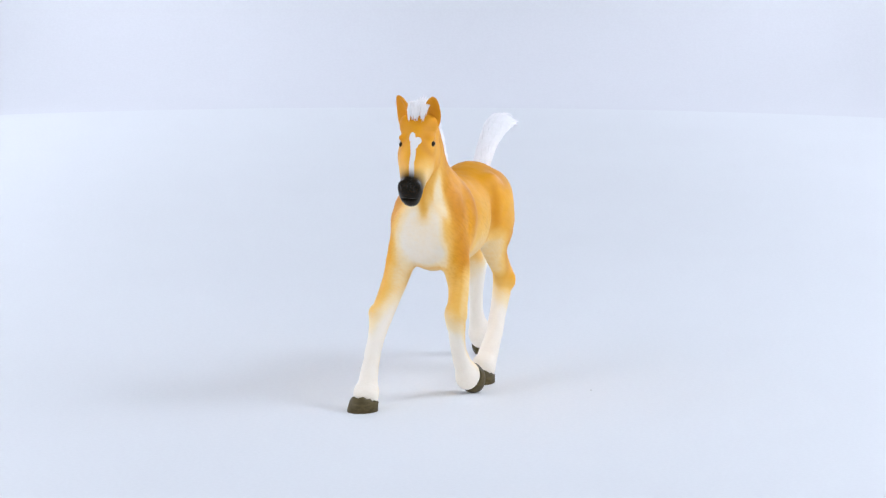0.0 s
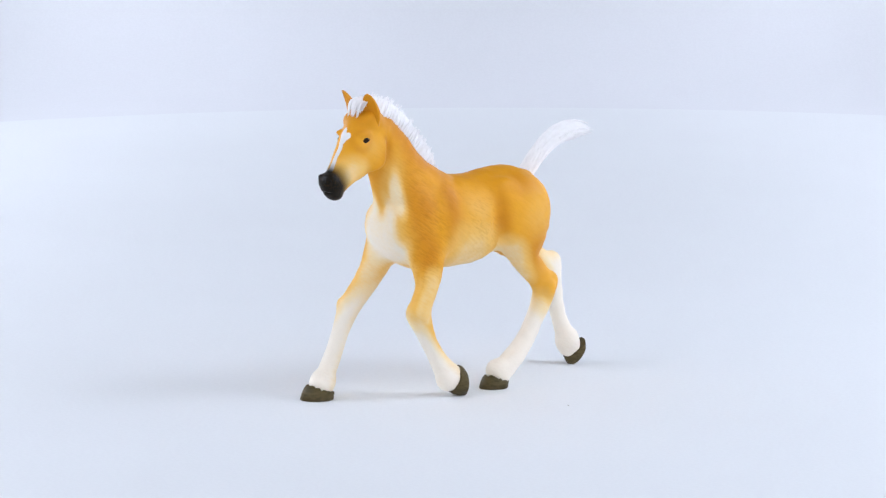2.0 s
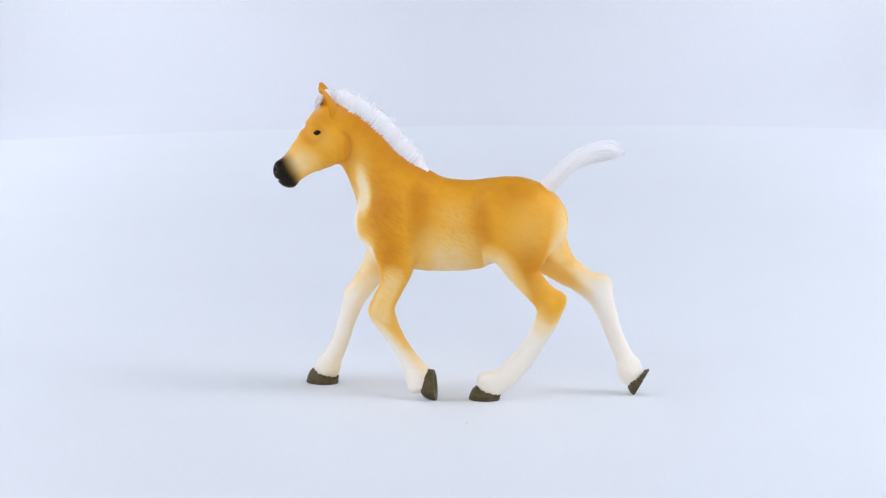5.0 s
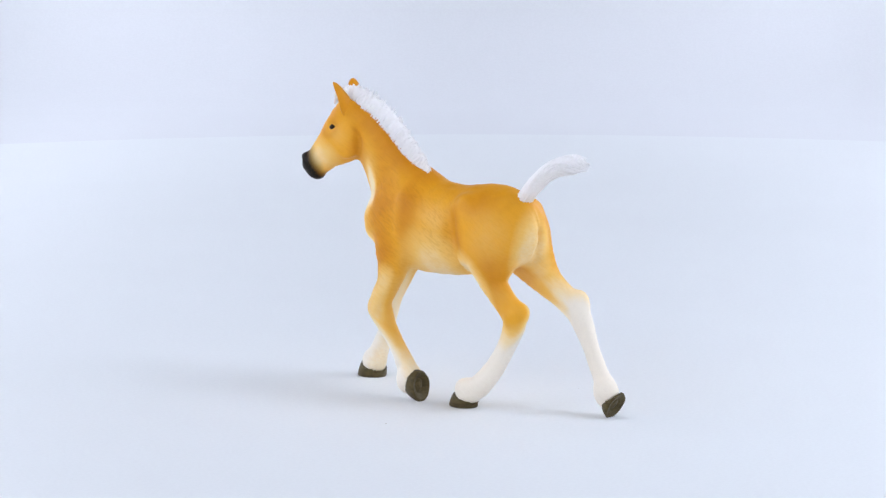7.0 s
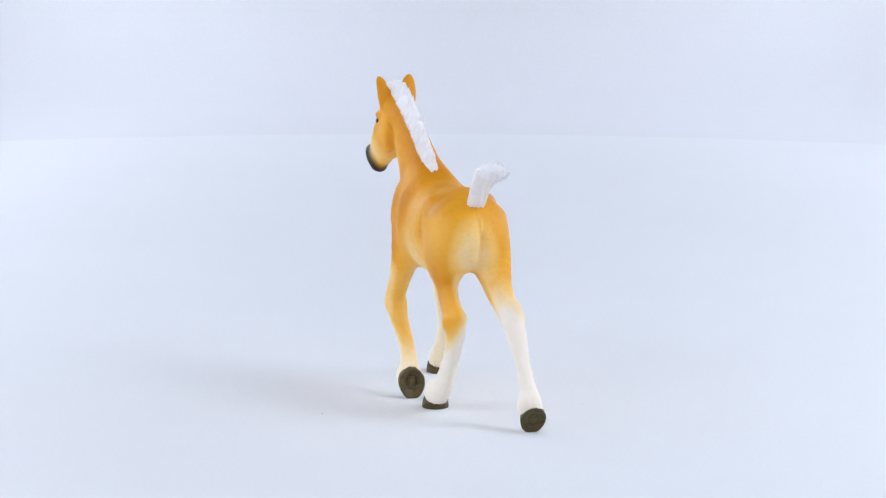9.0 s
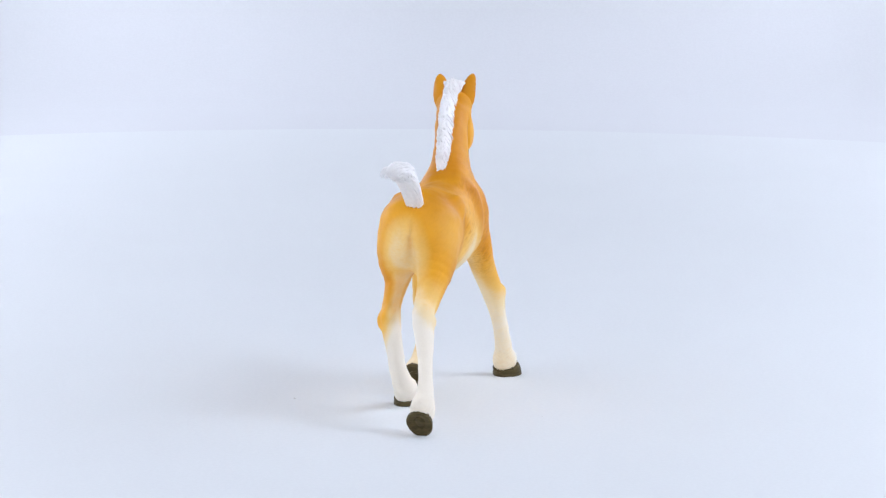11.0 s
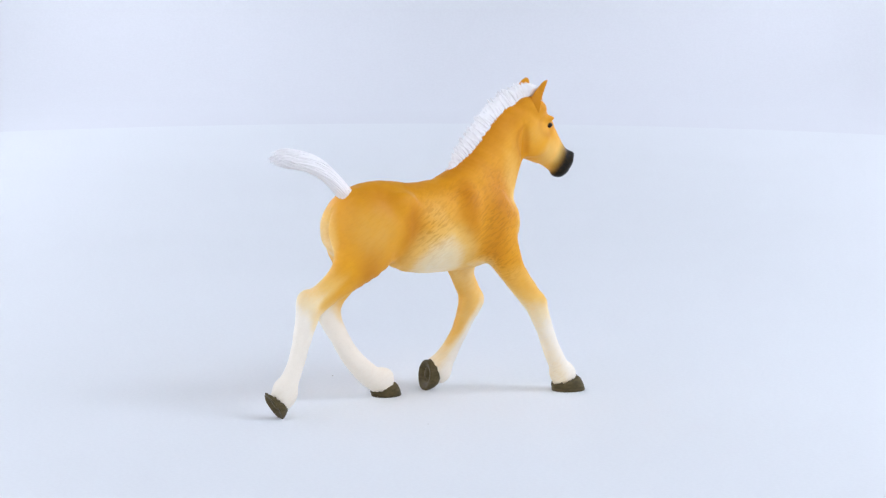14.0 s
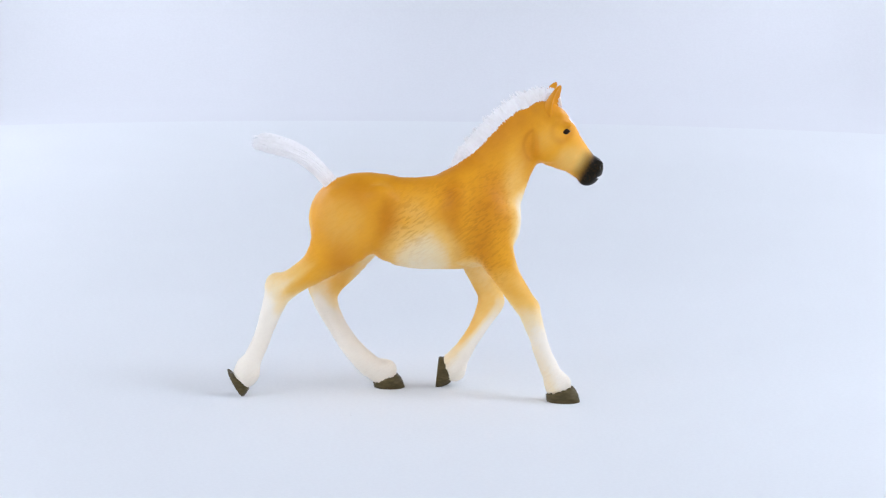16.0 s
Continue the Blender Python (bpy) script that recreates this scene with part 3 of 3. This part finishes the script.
def lock(bm, points, wide, thick, side):
    """One tapered lock of moulded hair along a bent line."""
    line = spline([tuple(p) for p in points], 3)
    loops = []
    n = len(line)
    for i, p in enumerate(line):
        s = i / (n - 1)
        way = Vector(line[min(i + 1, n - 1)] - line[max(i - 1, 0)]).normalized()
        a = Vector(side) - way * way.dot(Vector(side))
        a.normalize()
        b = way.cross(a)
        taper = (0.75 + 0.6 * s - 1.15 * s ** 2.2) if s < 1 else 0.12
        loops.append([plan(*(Vector(p) + a * (thick * taper * math.cos(t)) + b * (wide * taper * math.sin(t)))) for t in np.arange(6) * math.pi / 3])
    rings(bm, loops)


CREST = [(28.6, 3.8, 75.2), (26.0, 3.8, 75.3), (22.4, 3.6, 73.2), (17.4, 3.0, 69.9), (13.0, 2.3, 65.8), (9.4, 1.9, 62.4), (6.4, 1.6, 59.8), (3.6, 1.3, 58.3)]


def build_mane(parent):
    """Moulded tufts in two staggered rows along the crest, each of a few strands that meet in one tip, over a low core."""
    rng = random.Random(4)
    bm = bmesh.new()
    line = spline([(*p, h, w) for p, h, w in zip(CREST, (3.4, 4.2, 5.2, 5.2, 4.8, 4.1, 3.1, 1.0), (1.3, 1.5, 1.6, 1.6, 1.5, 1.4, 1.2, 0.6))], 15)
    side = Vector((0, 1, 0))
    stages, loops = [], []
    for i, row in enumerate(line):
        way = Vector(line[min(i + 1, len(line) - 1)][:3] - line[max(i - 1, 0)][:3]).normalized()
        up = side.cross(way).normalized()
        if up.z < 0:
            up = -up
        p, h, w = Vector(row[:3]), row[3], row[4]
        stages.append((p, way, up, h, w))
        loops.append([plan(*(p + side * (w * x) + up * (h * y))) for x, y in ((-1, -0.3), (-0.98, 0.3), (-0.75, 0.68), (-0.25, 0.84), (0.25, 0.84), (0.75, 0.68), (0.98, 0.3), (1, -0.3))])
    rings(bm, loops)
    for i in range(0, len(stages), 2):
        for flank in (-1, -0.35, 0.35, 1):
            p, way, up, h, w = stages[min(len(stages) - 1, i + (flank in (-0.35, 1)))]
            high = h * rng.uniform(0.84, 1.12) * (1 - 0.12 * (abs(flank) == 1))
            lean = rng.uniform(-0.2, 0.8) - 0.4 * (i < 12)
            tip = p + up * high + way * lean + side * (w * (flank * 0.45 + rng.uniform(-0.35, 0.35)))
            for k in range(7):
                root = p + side * (w * (flank + rng.uniform(-0.3, 0.3))) + way * rng.uniform(-0.75, 0.75) - up * 0.35
                end = tip + way * rng.uniform(-0.22, 0.22) + side * rng.uniform(-0.2, 0.2) + up * rng.uniform(-0.7, 0.1)
                belly = side * (flank * rng.uniform(0.1, 0.45))
                lock(bm, (root, root.lerp(end, 0.4) + belly, root.lerp(end, 0.75) + belly * 0.7, end), rng.uniform(0.17, 0.34), rng.uniform(0.14, 0.24), side)
    part("mane", bm, HAIR, parent, "short upright white moulded mane")


def build_forelock(parent):
    rng = random.Random(9)
    bm = bmesh.new()
    for i in range(120):
        s = rng.uniform(-1, 1)
        d = rng.uniform(0, 1)
        root = Vector((27.0 + d * 1.2, 4.0 + 2.0 * s, 75.9))
        lock(bm, (root, root + Vector((0.6 + 0.8 * d, s * 0.5, 2.4 - 0.6 * s * s + rng.uniform(-0.4, 0.4))), root + Vector((1.7 + d * 0.9, s * 0.6 + rng.uniform(-0.3, 0.3), 2.0 - 0.8 * d)), root + Vector((2.5 + 0.9 * d, s * 0.3 + rng.uniform(-0.4, 0.4), 0.2 - 2.2 * d))),
             rng.uniform(0.26, 0.42), rng.uniform(0.24, 0.38), (0, 1, 0))
    part("forelock", bm, HAIR, parent, "white moulded forelock between the ears")


TAIL = [(-26.6, 0.2, 53.0, 2.3, 1.9), (-28.8, 0.2, 55.7, 2.4, 1.8), (-32.8, 0.3, 59.9, 2.7, 1.9), (-37.6, 0.4, 62.9, 3.2, 2.2), (-41.6, 0.6, 64.2, 3.6, 2.4), (-44.8, 0.7, 64.6, 3.4, 2.2), (-46.8, 0.8, 64.5, 2.7, 1.6)]


def build_tail(parent):
    rng = random.Random(2)
    bm = bmesh.new()
    line = spline(TAIL, 5)
    stages = []
    for i, row in enumerate(line):
        way = Vector(line[min(i + 1, len(line) - 1)][:3] - line[max(i - 1, 0)][:3]).normalized()
        side = Vector((0, 1, 0))
        stages.append((Vector(row[:3]), side, side.cross(way).normalized() * -1, row[3], row[4]))
    rings(bm, [[plan(*(p + side * (w * k * math.cos(a)) + up * (h * k * math.sin(a)))) for a in np.arange(14) * math.pi / 7]
               for (p, side, up, w, h), k in zip(stages, np.r_[np.linspace(0.90, 0.84, len(stages) - 6), 0.83, 0.81, 0.77, 0.70, 0.56, 0.2])])
    for k in range(210):
        a0 = 2 * math.pi * k / 210 + rng.uniform(-0.1, 0.1)
        first, last = rng.choice((0, 0, 0, 4, 9, 14)), len(stages) - 1 - rng.choice((0, 0, 0, 1, 2, 4, 7))
        layer = rng.random()
        wave, bend = rng.uniform(0, 6.3), rng.uniform(-0.5, 0.5)
        clump = 0.10 * math.sin(3 * a0 + 1.0)
        track = []
        for i in np.linspace(first, last, 8).astype(int):
            p, side, up, w, h = stages[i]
            s = i / len(stages)
            a = a0 + 0.35 * math.sin(wave * 0.3 + i * 0.2) + bend * s * s
            r = 0.88 - 0.10 * layer * s - 0.75 * layer ** 1.5 * s ** 4 + clump * (0.4 + s) + 0.07 * math.sin(wave + i * 0.35) + 0.22 * s * s * math.sin(wave * 5)
            track.append(p + side * (w * r * math.cos(a)) + up * (h * r * math.sin(a)))
        if last == len(stages) - 1:
            track[-1] = track[-1] + Vector((-rng.uniform(0.0, 1.1), rng.uniform(-0.4, 0.4), rng.uniform(-0.5, 0.3)))
        lock(bm, track, rng.uniform(0.22, 0.46), rng.uniform(0.16, 0.26), (0, 1, 0.2))
    part("tail", bm, HAIR, parent, "raised white tail of moulded strands")


def build_foal():
    foal = new("toy_foal")
    tagged(foal, "painted plastic toy foal, ochre with white mane, striding on the turntable", "toy horse")
    build_body(foal)
    for seed, (sole, toe, up) in enumerate(HOOVES):
        build_hoof(foal, sole, toe, up, seed + 1)
    build_ear(foal, (27.4, 6.8, 72.8), (30.0, 8.1, 79.9), (0.90, 0.44, 0))
    build_ear(foal, (29.2, 0.6, 72.8), (31.1, -0.6, 80.1), (0.9, -0.44, 0))
    build_eye(foal, (30.4, 8.1, 68.3), (0.27, 0.96, 0.1))
    build_eye(foal, (32.65, 0.85, 68.1), (0.20, -0.97, 0.1))
    build_mane(foal)
    build_forelock(foal)
    build_tail(foal)
    return foal


build_room()
build_table()
build_sweep()
turntable = build_turntable()
foal = build_foal()


# ---- motion ----
# the plate wobbles a little on its bearing: seconds, millimetres up, millimetres aside, degrees of lean
WOBBLE = ((0, 1.65, 0.52, 0), (1, 1.55, 0.33, 0), (2, 1.65, -0.02, 0), (3, 1.65, -0.28, 0), (4, 1.3, -0.42, 0), (5.2, 0.6, -0.35, 0), (6.5, 0.1, -0.09, 0), (7.25, 0.0, 0.24, 0), (8, 0.0, 0.48, 0),
          (9, 0.0, 0.40, 0), (11.4, 0.1, 0.26, 0), (12, 0.1, 0.15, 0), (13, 0.2, -0.05, 0), (14, 0.3, -0.28, 0.1), (15, 0.7, -0.42, 0.28), (16, 1.0, -1.2, 0.38))


def turn(t):
    """Degrees that the turntable has turned at t seconds."""
    return -19.976 - 15.976 * t + 0.062178 * t ** 2 - 0.0073949 * t ** 3 + 0.00027788 * t ** 4


def motions():
    rows = []
    for i in range(33):
        t = i / 2
        seconds, up, aside, lean = zip(*WOBBLE)
        rows.append((t, pose(np.interp(t, seconds, aside) / 1000, 0, np.interp(t, seconds, up) / 1000, 0, np.interp(t, seconds, lean), 0) @ pose(0, 0, 0, 0, 0, turn(t))))
    walk(foal, rows)
    walk(turntable, rows)


motions()
